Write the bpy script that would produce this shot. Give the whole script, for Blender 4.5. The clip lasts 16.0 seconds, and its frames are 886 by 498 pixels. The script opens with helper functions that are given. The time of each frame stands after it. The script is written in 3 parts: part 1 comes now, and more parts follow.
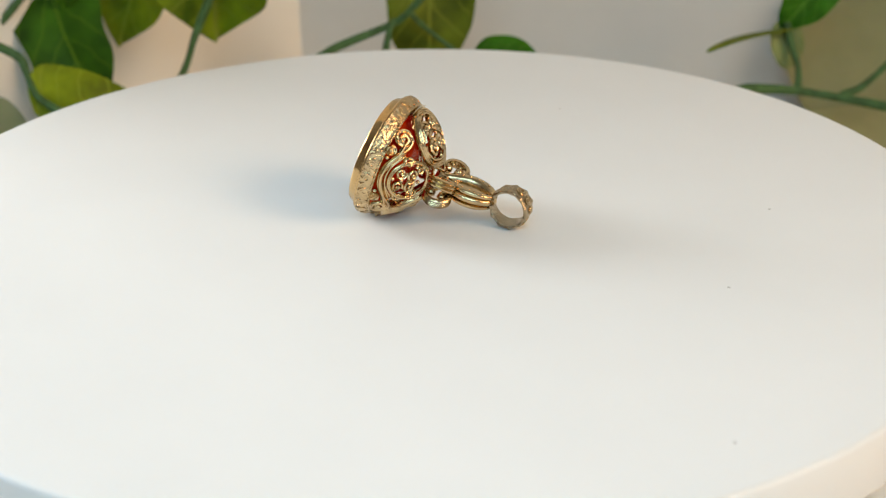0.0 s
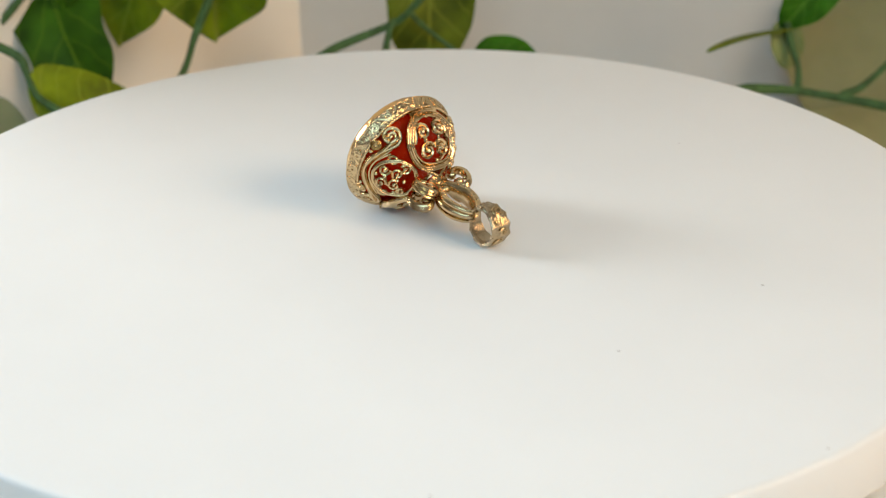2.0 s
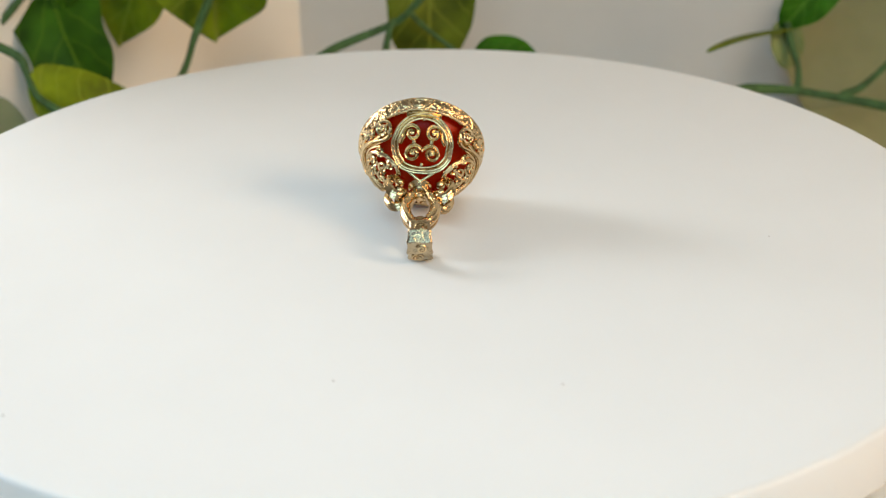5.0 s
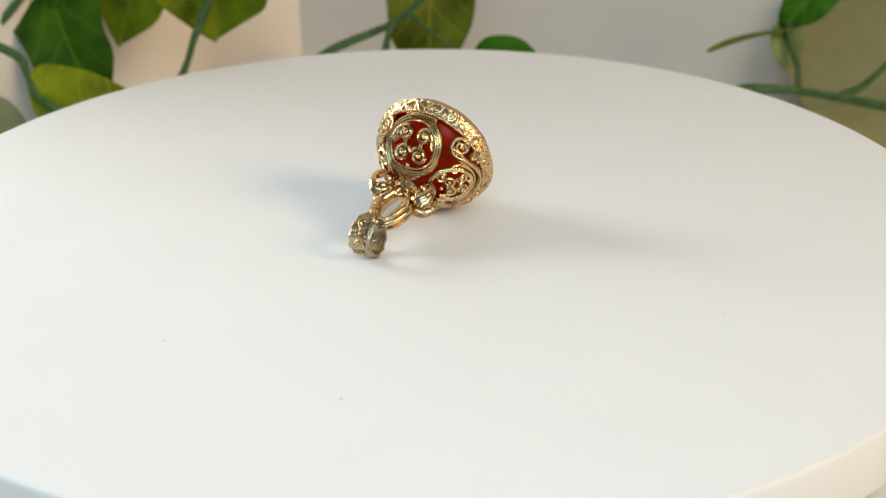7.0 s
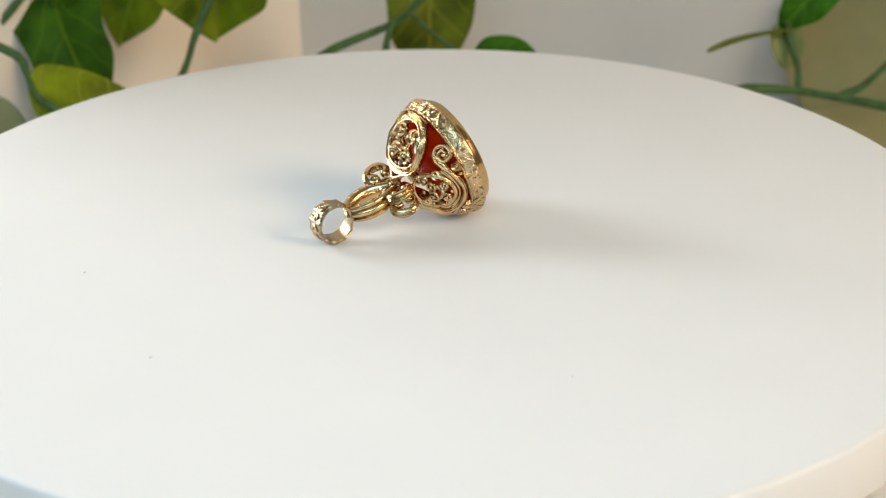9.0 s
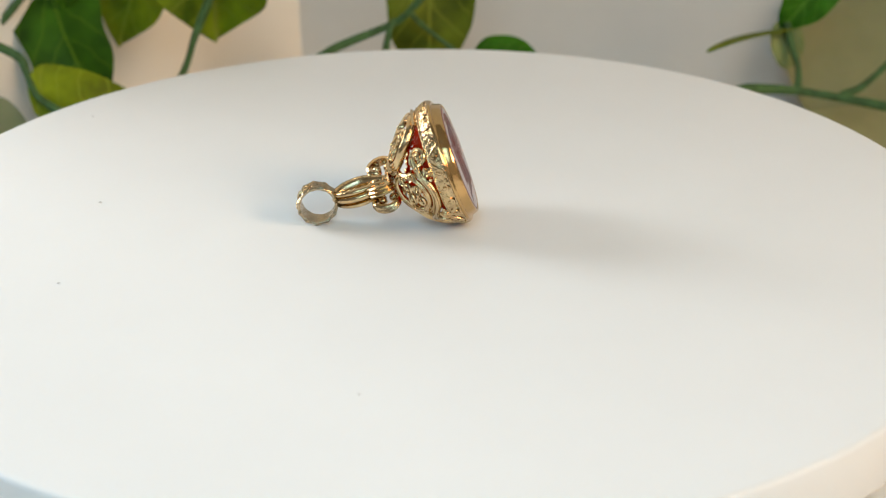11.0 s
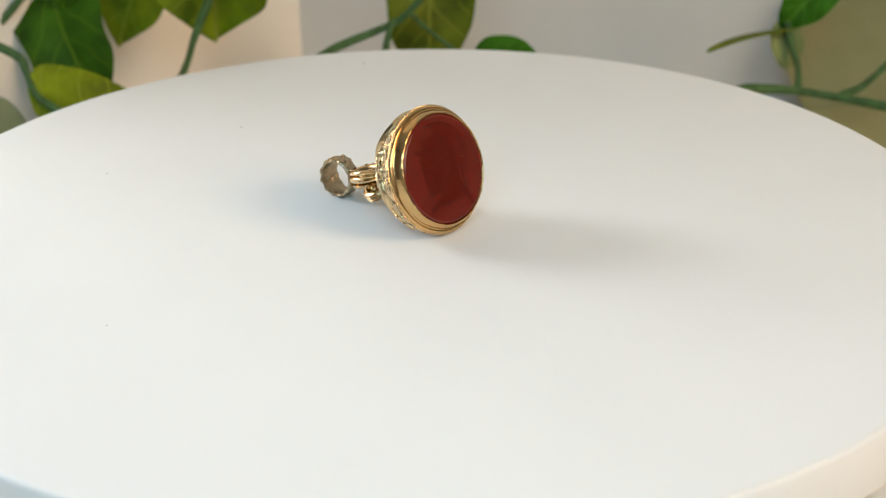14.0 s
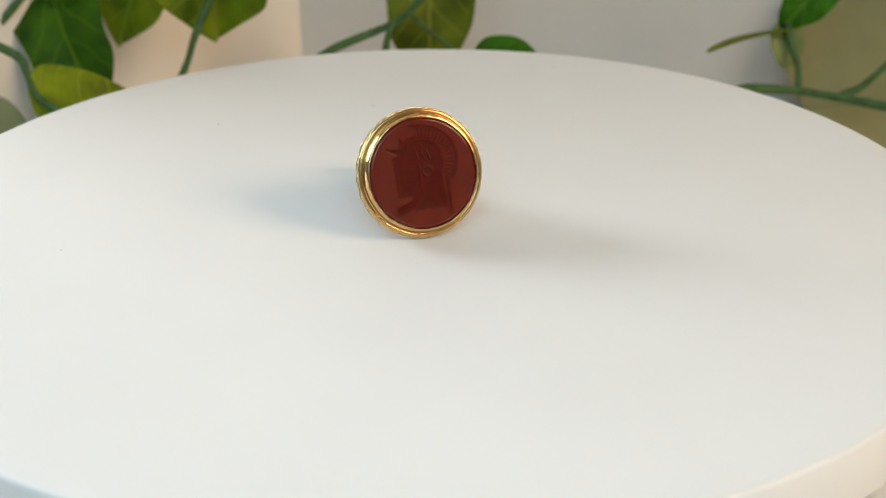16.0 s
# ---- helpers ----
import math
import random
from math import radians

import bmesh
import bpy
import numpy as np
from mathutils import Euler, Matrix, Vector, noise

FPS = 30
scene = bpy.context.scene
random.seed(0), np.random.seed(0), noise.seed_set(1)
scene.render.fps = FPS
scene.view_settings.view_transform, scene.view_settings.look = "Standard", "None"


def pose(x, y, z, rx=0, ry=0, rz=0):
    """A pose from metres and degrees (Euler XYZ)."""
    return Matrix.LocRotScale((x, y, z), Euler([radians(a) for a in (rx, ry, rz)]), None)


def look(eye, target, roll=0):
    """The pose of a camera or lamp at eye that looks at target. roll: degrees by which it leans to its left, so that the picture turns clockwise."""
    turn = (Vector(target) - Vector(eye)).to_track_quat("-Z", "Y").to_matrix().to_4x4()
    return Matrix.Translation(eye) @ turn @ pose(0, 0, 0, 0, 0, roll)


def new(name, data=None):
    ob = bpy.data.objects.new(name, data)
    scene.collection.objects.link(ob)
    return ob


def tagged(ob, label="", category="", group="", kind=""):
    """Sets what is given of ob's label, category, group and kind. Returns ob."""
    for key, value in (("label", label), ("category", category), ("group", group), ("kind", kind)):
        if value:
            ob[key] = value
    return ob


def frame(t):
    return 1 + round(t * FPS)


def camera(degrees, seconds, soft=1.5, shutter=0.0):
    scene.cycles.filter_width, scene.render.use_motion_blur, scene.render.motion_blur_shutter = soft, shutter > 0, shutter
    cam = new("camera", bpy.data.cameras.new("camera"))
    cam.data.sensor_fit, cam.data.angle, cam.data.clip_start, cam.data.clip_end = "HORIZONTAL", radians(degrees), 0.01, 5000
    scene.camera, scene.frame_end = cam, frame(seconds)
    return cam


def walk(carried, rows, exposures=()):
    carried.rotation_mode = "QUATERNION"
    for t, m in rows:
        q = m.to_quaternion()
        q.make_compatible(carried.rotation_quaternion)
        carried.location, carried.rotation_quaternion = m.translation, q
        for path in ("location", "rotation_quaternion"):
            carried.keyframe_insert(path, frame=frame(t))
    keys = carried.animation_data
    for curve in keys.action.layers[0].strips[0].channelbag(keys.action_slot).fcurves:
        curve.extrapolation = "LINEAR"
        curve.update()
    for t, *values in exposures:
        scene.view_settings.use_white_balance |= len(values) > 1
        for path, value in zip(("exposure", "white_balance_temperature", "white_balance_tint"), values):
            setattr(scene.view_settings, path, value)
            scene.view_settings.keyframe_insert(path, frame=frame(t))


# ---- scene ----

MM = 0.001

# ---------------------------------------------------------------- camera
cam = camera(32.08, 16.0, soft=1.2)
EYE = pose(0.00492, -0.25952, 0.11656, 64.613, 0, 0) @ pose(0, 0, 0, 0, 0, -0.84)
walk(cam, [(0.0, EYE), (16.0, EYE)], exposures=[(0.0, -0.13), (13.5, -0.13), (15.5, -0.19), (16.0, -0.20)])
cam.data.dof.use_dof = True
cam.data.dof.focus_distance = 0.278
cam.data.dof.aperture_fstop = 23.0

# ---------------------------------------------------------------- light
world = bpy.data.worlds.new("world")
scene.world = world
world.use_nodes = True
sky = world.node_tree.nodes.new("ShaderNodeTexSky")
sky.sky_type, sky.sun_disc = "NISHITA", False
sky.sun_elevation, sky.sun_rotation = radians(30), radians(120)
back = world.node_tree.nodes["Background"]
back.inputs["Strength"].default_value = 0.1
world.node_tree.links.new(sky.outputs[0], back.inputs["Color"])


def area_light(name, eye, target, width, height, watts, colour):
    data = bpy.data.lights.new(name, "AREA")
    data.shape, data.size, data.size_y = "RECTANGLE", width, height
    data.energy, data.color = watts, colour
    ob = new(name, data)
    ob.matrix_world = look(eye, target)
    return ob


# daylight that enters by the west and east windows of the room
area_light("window_light_west", (-0.86, 0.45, 0.38), (0, 0, 0.0), 0.60, 0.42, 15.3, (0.88, 0.90, 0.895))
area_light("window_light_east", (0.72, -0.42, 0.50), (0, 0, 0.0), 0.42, 0.30, 6.6, (1.0, 0.70, 0.42))
# cool fill behind the camera, added to brighten the platter's front; window unseen
area_light("fill_light_south", (-0.02, -0.58, 0.48), (0, 0, 0.0), 0.50, 0.36, 2.6, (0.44, 0.785, 1.0))


# ---------------------------------------------------------------- materials
def material(name, colour, roughness=0.5, metallic=0.0, bump=0.0, scale=200.0, vary=0.0, detail_scale=None, **extra):
    """Principled surface with two scales of noise in colour, roughness and relief."""
    mat = bpy.data.materials.new(name)
    mat.use_nodes = True
    nodes, links = mat.node_tree.nodes, mat.node_tree.links
    bsdf = nodes["Principled BSDF"]
    bsdf.inputs["Base Color"].default_value = (*colour, 1)
    bsdf.inputs["Roughness"].default_value = roughness
    bsdf.inputs["Metallic"].default_value = metallic
    for key, value in extra.items():
        bsdf.inputs[key.replace("_", " ")].default_value = value
    coord = nodes.new("ShaderNodeTexCoord")
    coarse, fine = nodes.new("ShaderNodeTexNoise"), nodes.new("ShaderNodeTexNoise")
    coarse.inputs["Scale"].default_value = scale
    coarse.inputs["Detail"].default_value = 4
    fine.inputs["Scale"].default_value = detail_scale or scale * 6
    fine.inputs["Detail"].default_value = 3
    for n in (coarse, fine):
        links.new(coord.outputs["Object"], n.inputs["Vector"])
    if vary:
        ramp = nodes.new("ShaderNodeValToRGB")
        ramp.color_ramp.elements[0].position, ramp.color_ramp.elements[1].position = 0.3, 0.72
        ramp.color_ramp.elements[0].color = (*[c * (1 - vary) for c in colour], 1)
        ramp.color_ramp.elements[1].color = (*[min(1, c * (1 + vary)) for c in colour], 1)
        links.new(coarse.outputs["Fac"], ramp.inputs["Fac"])
        links.new(ramp.outputs["Color"], bsdf.inputs["Base Color"])
        rough = nodes.new("ShaderNodeMapRange")
        rough.inputs["To Min"].default_value = roughness * 0.75
        rough.inputs["To Max"].default_value = min(1, roughness * 1.3)
        links.new(fine.outputs["Fac"], rough.inputs["Value"])
        links.new(rough.outputs["Result"], bsdf.inputs["Roughness"])
    if bump:
        relief = nodes.new("ShaderNodeBump")
        relief.inputs["Strength"].default_value = bump
        relief.inputs["Distance"].default_value = 0.0002
        mix = nodes.new("ShaderNodeMath")
        mix.operation = "ADD"
        links.new(coarse.outputs["Fac"], mix.inputs[0])
        links.new(fine.outputs["Fac"], mix.inputs[1])
        links.new(mix.outputs[0], relief.inputs["Height"])
        links.new(relief.outputs["Normal"], bsdf.inputs["Normal"])
    return mat


def leaf_material(name, colour, vein, roughness=0.55, vary=0.45):
    """Plastic-coated leaf: mottled green with paler veins that follow the leaf's own coordinates."""
    mat = material(name, colour, roughness, bump=0.25, scale=110, vary=vary, detail_scale=1400)
    nodes, links = mat.node_tree.nodes, mat.node_tree.links
    bsdf = nodes["Principled BSDF"]
    uv = nodes.new("ShaderNodeUVMap")
    uv.uv_map = "leaf"
    sep = nodes.new("ShaderNodeSeparateXYZ")
    links.new(uv.outputs[0], sep.inputs[0])

    def calc(op, a, b=None):
        n = nodes.new("ShaderNodeMath")
        n.operation = op
        for i, v in enumerate((a, b)):
            if v is None:
                continue
            if isinstance(v, (int, float)):
                n.inputs[i].default_value = v
            else:
                links.new(v, n.inputs[i])
        return n.outputs[0]

    sway = nodes.new("ShaderNodeTexNoise")
    sway.inputs["Scale"].default_value = 70
    links.new(nodes["Texture Coordinate"].outputs["Object"], sway.inputs["Vector"])
    wander = calc("MULTIPLY", calc("SUBTRACT", sway.outputs["Fac"], 0.5), 0.35)
    across = calc("ABSOLUTE", calc("ADD", sep.outputs[0], calc("MULTIPLY", wander, 0.35)))
    slant = calc("FRACT", calc("MULTIPLY", calc("ADD", wander, calc("SUBTRACT", sep.outputs[1], calc("MULTIPLY", across, 0.55))), 4.0))
    side = calc("LESS_THAN", calc("ABSOLUTE", calc("SUBTRACT", slant, 0.5)), 0.05)
    rib = calc("LESS_THAN", across, 0.03)
    line = calc("MULTIPLY", calc("MAXIMUM", calc("MULTIPLY", side, 0.6), rib), 0.9)
    mix = nodes.new("ShaderNodeMix")
    mix.data_type = "RGBA"
    links.new(line, mix.inputs["Factor"])
    old = bsdf.inputs["Base Color"].links[0].from_socket
    links.new(old, mix.inputs["A"])
    mix.inputs["B"].default_value = (*vein, 1)
    links.new(mix.outputs["Result"], bsdf.inputs["Base Color"])
    bsdf.inputs["Specular IOR Level"].default_value = 0.10
    bsdf.inputs["Subsurface Weight"].default_value = 0.15
    bsdf.inputs["Subsurface Radius"].default_value = (0.002, 0.004, 0.001)
    return mat


GOLD = material("yellow_gold", (0.67, 0.485, 0.265), 0.12, 1.0, bump=0.30, scale=500, vary=0.24, detail_scale=3000)
GOLD_CHASED = material("chased_gold", (0.67, 0.485, 0.265), 0.14, 1.0, bump=0.8, scale=900, vary=0.24, detail_scale=3500)
GOLD_WORN = material("worn_gold", (0.46, 0.36, 0.23), 0.2, 1.0, bump=0.45, scale=600, vary=0.2, detail_scale=4000)
GOLD_POLISHED = material("polished_gold", (0.64, 0.415, 0.18), 0.17, 1.0, bump=0.04, scale=300, vary=0.06, detail_scale=2500)
CARNELIAN = material("carnelian", (0.205, 0.021, 0.011), 0.14, bump=0.03, scale=260, vary=0.10, detail_scale=2500,
                     Subsurface_Weight=0.7, Subsurface_Scale=0.010, Transmission_Weight=0.40, IOR=1.54, Specular_IOR_Level=0.4)
# the cut figure is ground, not polished, and darkened in place of lost reflection
CARNELIAN_CUT = material("ground_darkened_carnelian", (0.085, 0.008, 0.004), 0.34, bump=0.12, scale=500, vary=0.10, detail_scale=3500,
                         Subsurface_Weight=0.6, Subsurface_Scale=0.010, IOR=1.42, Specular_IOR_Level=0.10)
# the same stone's back, its red brightened to stand in for light shining through
CARNELIAN_BACK = material("glow_toned_carnelian", (0.50, 0.022, 0.003), 0.25, bump=0.05, scale=260, vary=0.2, detail_scale=2500,
                          Subsurface_Weight=0.8, Subsurface_Scale=0.010, IOR=1.42, Specular_IOR_Level=0.2)
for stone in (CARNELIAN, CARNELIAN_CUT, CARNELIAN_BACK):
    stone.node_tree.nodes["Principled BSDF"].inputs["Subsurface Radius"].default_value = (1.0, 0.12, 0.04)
PLATTER = material("white_platter", (0.78, 0.80, 0.81), 0.42, bump=0.02, scale=40, vary=0.012, detail_scale=2200, Specular_IOR_Level=0.5)
BASE = material("white_base", (0.78, 0.76, 0.72), 0.45, bump=0.03, scale=60, vary=0.02)
SPECK = material("grey_dust", (0.60, 0.60, 0.60), 0.9)
WALL = material("wall_paint", (0.71, 0.675, 0.61), 0.85, bump=0.10, scale=30, vary=0.03, detail_scale=500)
# same wall in cooler light, its dimmer tone put into the paint
WALL_DIMMED = material("dimmed_wall_paint", (0.62, 0.61, 0.58), 0.85, bump=0.10, scale=30, vary=0.03, detail_scale=500)
ROOM = material("room_paint", (0.24, 0.237, 0.232), 0.9, bump=0.1, scale=8, vary=0.03, detail_scale=200)
FLOOR = material("floor_boards", (0.30, 0.20, 0.12), 0.5, bump=0.1, scale=6, vary=0.2, detail_scale=80)
TABLE = material("table_paint", (0.66, 0.61, 0.54), 0.5, bump=0.05, scale=20, vary=0.03, detail_scale=300)
LEAF_DARK = leaf_material("leaf_dark_green", (0.030, 0.085, 0.003), (0.080, 0.15, 0.008))
LEAF_LIGHT = leaf_material("leaf_yellow_green", (0.17, 0.21, 0.006), (0.24, 0.28, 0.02))
# even olive for leaf-shaped sheets added where soft dark olive zones lie
LEAF_STAND_IN = leaf_material("leaf_faded_olive", (0.25, 0.245, 0.125), (0.252, 0.247, 0.127), 0.9, 0.06)
LEAF_PALE = leaf_material("leaf_pale_green", (0.20, 0.24, 0.09), (0.24, 0.28, 0.12), 0.6, 0.15)
LEAF_OLIVE = leaf_material("leaf_olive", (0.088, 0.115, 0.007), (0.17, 0.20, 0.02))
LEAF_GREEN = leaf_material("leaf_mid_green", (0.120, 0.170, 0.004), (0.16, 0.20, 0.02))
LEAF_BRIGHT = leaf_material("leaf_fresh_green", (0.035, 0.13, 0.005), (0.08, 0.19, 0.02))
STEM = material("vine_stem", (0.054, 0.112, 0.038), 0.6, bump=0.3, scale=300, vary=0.35, detail_scale=1500, Specular_IOR_Level=0.2)


# ---------------------------------------------------------------- mesh helpers
def mesh_of(name, bm, mat, smooth=True, angle=40):
    bmesh.ops.recalc_face_normals(bm, faces=bm.faces)
    me = bpy.data.meshes.new(name)
    if smooth:
        limit = radians(angle)
        for f in bm.faces:
            f.smooth = True
        for e in bm.edges:
            if len(e.link_faces) == 2 and e.calc_face_angle(0) > limit:
                e.smooth = False
    bm.to_mesh(me)
    bm.free()
    me.materials.append(mat)
    return me


def part(name, bm, mat, parent=None, label="", angle=40):
    """Links a bmesh as one mesh object, under a thing or a part if given."""
    ob = new(name, mesh_of(name, bm, mat, angle=angle))
    if parent is not None:
        ob.parent = parent
    return tagged(ob, label)


def sweep(bm, pts, section, ref=None, closed=False, scale=None):
    """A closed cross-section carried along pts. ref fixes the section's first axis; without it the frame is carried along."""
    pts = [Vector(p) for p in pts]
    n = len(pts)
    rings, side = [], None
    for i, p in enumerate(pts):
        a = pts[(i - 1) % n] if closed or i else p
        b = pts[(i + 1) % n] if closed or i < n - 1 else p
        t = (b - a).normalized()
        if ref is not None:
            r = ref(p) if callable(ref) else Vector(ref)
            side = (r - t * r.dot(t)).normalized()
        elif side is None:
            side = t.orthogonal().normalized()
        else:
            side = (side - t * side.dot(t)).normalized()
        up = t.cross(side)
        k = scale(i / max(1, n - 1)) if scale else 1.0
        rings.append([bm.verts.new(p + side * (u * k) + up * (v * k)) for u, v in section])
    m = len(section)
    for i in range(n if closed else n - 1):
        ra, rb = rings[i], rings[(i + 1) % n]
        for j in range(m):
            bm.faces.new((ra[j], ra[(j + 1) % m], rb[(j + 1) % m], rb[j]))
    if not closed:
        bm.faces.new(rings[0])
        bm.faces.new(rings[-1][::-1])


def disc_section(ru, rv, k=8):
    return [(ru * math.cos(2 * math.pi * i / k), rv * math.sin(2 * math.pi * i / k)) for i in range(k)]


def ball(bm, centre, radius, seg=8):
    bmesh.ops.create_uvsphere(bm, u_segments=seg, v_segments=max(5, seg - 2), radius=radius, matrix=Matrix.Translation(centre))


def lathe(bm, profile, seg=96, axis="x", relief=None):
    """Turns (along, radius) pairs about an axis; the profile is closed if its ends meet."""
    ring = []
    for x, r in profile:
        row = []
        for i in range(seg):
            a = 2 * math.pi * i / seg
            rr = r + (relief(x, r, a) if relief else 0)
            c, s = rr * math.cos(a), rr * math.sin(a)
            row.append(bm.verts.new((x, s, c) if axis == "x" else (c, s, x)))
        ring.append(row)
    for a, b in zip(ring, ring[1:]):
        for i in range(seg):
            j = (i + 1) % seg
            bm.faces.new((a[i], a[j], b[j], b[i]))
    return ring


def smooth_path(keys, n=40, closed=False):
    """Catmull-Rom points through a few keys."""
    keys = [Vector(k) for k in keys]
    out, m = [], len(keys)
    spans = m if closed else m - 1
    for i in range(spans):
        p0 = keys[(i - 1) % m] if closed or i else keys[0] * 2 - keys[1]
        p1, p2 = keys[i], keys[(i + 1) % m]
        p3 = keys[(i + 2) % m] if closed or i < m - 2 else keys[-1] * 2 - keys[-2]
        k = max(2, n // spans)
        for j in range(k):
            t = j / k
            out.append(0.5 * (2 * p1 + (p2 - p0) * t + (2 * p0 - 5 * p1 + 4 * p2 - p3) * t * t + (3 * p1 - p0 - 3 * p2 + p3) * t ** 3))
    if not closed:
        out.append(keys[-1])
    return out


def box(bm, lo, hi):
    m = Matrix.Translation([(a + b) / 2 for a, b in zip(lo, hi)]) @ Matrix.Diagonal((*[b - a for a, b in zip(lo, hi)], 1))
    return bmesh.ops.create_cube(bm, size=1, matrix=m)["verts"]


# ---------------------------------------------------------------- room
def room():
    lo, hi, base, top, thick = (-1.0, -0.70), (0.80, 1.6), -1.40, 0.86, 0.12
    bm = bmesh.new()
    box(bm, (lo[0], lo[1], base - 0.1), (hi[0], hi[1], base))
    tagged(part("floor", bm, FLOOR), "brown boarded room floor", kind="structure")
    bm = bmesh.new()
    x0, x1, y0, y1 = lo[0] - thick, hi[0] + thick, lo[1] - thick, hi[1] + thick
    box(bm, (x0, y0, top), (x1, y1, top + 0.1))
    tagged(part("ceiling", bm, ROOM), "plain pale room ceiling", kind="structure")
    bm = bmesh.new()
    box(bm, (lo[0] - thick, hi[1], base), (hi[0] + thick, hi[1] + thick, top))
    tagged(part("wall_north", bm, ROOM), "plain pale painted room wall", kind="structure")
    # unseen south wall, with an opening cut for the added fill light
    bm = bmesh.new()
    y0, y1 = lo[1] - thick, lo[1]
    box(bm, (x0, y0, base), (x1, y1, 0.24))
    box(bm, (x0, y0, 0.72), (x1, y1, top))
    box(bm, (x0, y0, 0.24), (-0.32, y1, 0.72))
    box(bm, (0.28, y0, 0.24), (x1, y1, 0.72))
    tagged(part("wall_south", bm, ROOM), "plain pale painted wall with a window opening", kind="structure")

    def wall_with_window(name, x0, x1, y0, y1, z0, z1):
        bm = bmesh.new()
        box(bm, (x0, lo[1], base), (x1, hi[1], z0))
        box(bm, (x0, lo[1], z1), (x1, hi[1], top))
        box(bm, (x0, lo[1], z0), (x1, y0, z1))
        box(bm, (x0, y1, z0), (x1, hi[1], z1))
        tagged(part(name, bm, ROOM), "plain pale painted wall with a window opening", kind="structure")

    wall_with_window("wall_west", lo[0] - thick, lo[0], 0.10, 0.82, 0.14, 0.64)
    wall_with_window("wall_east", hi[0], hi[0] + thick, -0.66, -0.16, 0.32, 0.72)


def support():
    bm = bmesh.new()
    box(bm, (-0.55, -0.66, -0.075), (0.55, 0.40, -0.045))
    bmesh.ops.bevel(bm, geom=list(bm.edges), offset=0.004, segments=2, affect="EDGES")
    table = new("table")
    tagged(table, "tall pale painted table under the turntable", "table")
    part("tabletop", bm, TABLE, table)
    for x in (-0.5, 0.5):
        for y in (-0.61, 0.35):
            bm = bmesh.new()
            box(bm, (x - 0.025, y - 0.025, -1.40), (x + 0.025, y + 0.025, -0.075))
            part("leg", bm, TABLE, table)
    # two walls that meet in a corner behind the turntable; the window opens beyond the end of the left one
    corner = Vector((-0.0405, 0.225, 0))
    for name, d, n, length, paint, tone in (("wall_left", Vector((-0.64, -0.768, 0)), Vector((-0.768, 0.64, 0)), 0.170, WALL, "off-white"),
                               ("wall_right", Vector((0.95, -0.312, 0)), Vector((0.312, 0.95, 0)), 0.40, WALL_DIMMED, "pale grey")):
        bm = bmesh.new()
        box(bm, (0, 0, -0.045), (length, 0.012, 0.86))
        turn = Matrix((( d.x, n.x, 0), (d.y, n.y, 0), (0, 0, 1))).to_4x4()
        bm.transform(Matrix.Translation(corner) @ turn)
        tagged(part(name, bm, paint), "matt " + tone + " painted wall behind the turntable", kind="structure")


# ---------------------------------------------------------------- turntable
def turntable():
    thing = new("turntable")
    tagged(thing, "round glossy white display turntable standing on the table", "turntable")
    R, T = 0.1003, 0.011
    bm = bmesh.new()
    prof = [(-T, 0.0005), (-T, R - 0.0012), (-T + 0.0004, R - 0.0003), (-T + 0.0012, R)]
    prof += [(-0.0010 + 0.0010 * math.sin(a), R - 0.0010 + 0.0010 * math.cos(a)) for a in [math.pi / 2 * k / 6 for k in range(7)]]
    prof += [(0, R - 0.006), (0, R * 0.75), (0, R * 0.5), (0, R * 0.25), (0, 0.0005)]
    rings = lathe(bm, prof, 240, "z")
    bm.faces.new(rings[0])
    bm.faces.new(rings[-1])
    platter = part("platter", bm, PLATTER, thing, "white rotating platter")
    # dust on the platter
    for r, a, size in ((0.0607, -33.3, 0.24), (0.0655, -2.1, 0.26), (0.0640, 58.2, 0.2), (0.0901, -63.1, 0.28), (0.0985, -29.1, 0.22)):
        bm = bmesh.new()
        a = radians(a)
        bmesh.ops.create_icosphere(bm, subdivisions=1, radius=0.85 * size * MM, matrix=Matrix.Translation((r * math.cos(a), r * math.sin(a), 0.0001)) @ Matrix.Diagonal((1.6, 1, 0.5, 1)))
        part("dust_speck", bm, SPECK, platter)
    bm = bmesh.new()
    rings = lathe(bm, [(-0.045, 0.0005), (-0.045, 0.0990), (-0.0435, 0.1003), (-0.0150, 0.1003), (-0.0141, 0.0996), (-0.0141, 0.0975), (-0.0141, 0.0005)], 180, "z")
    bm.faces.new(rings[0])
    bm.faces.new(rings[-1])
    part("housing", bm, BASE, thing, "white motor housing beneath the platter")
    bm = bmesh.new()
    rings = lathe(bm, [(-0.0141, 0.03), (-0.011, 0.03)], 40, "z")
    bm.faces.new(rings[0])
    bm.faces.new(rings[-1])
    part("spindle", bm, BASE, thing)
    return platter


# ---------------------------------------------------------------- seal fob
# Its own space, in millimetres: x runs from the seal's face to the ring, z up across the axis.
PROFILE = [(4.3, 10.6), (6.3, 9.4), (8.3, 7.85), (10.4, 5.3), (12.2, 2.7), (13.2, 1.5)]
LENGTHS = [0.0]
for (xa, ra), (xb, rb) in zip(PROFILE, PROFILE[1:]):
    LENGTHS.append(LENGTHS[-1] + math.hypot(xb - xa, rb - ra))


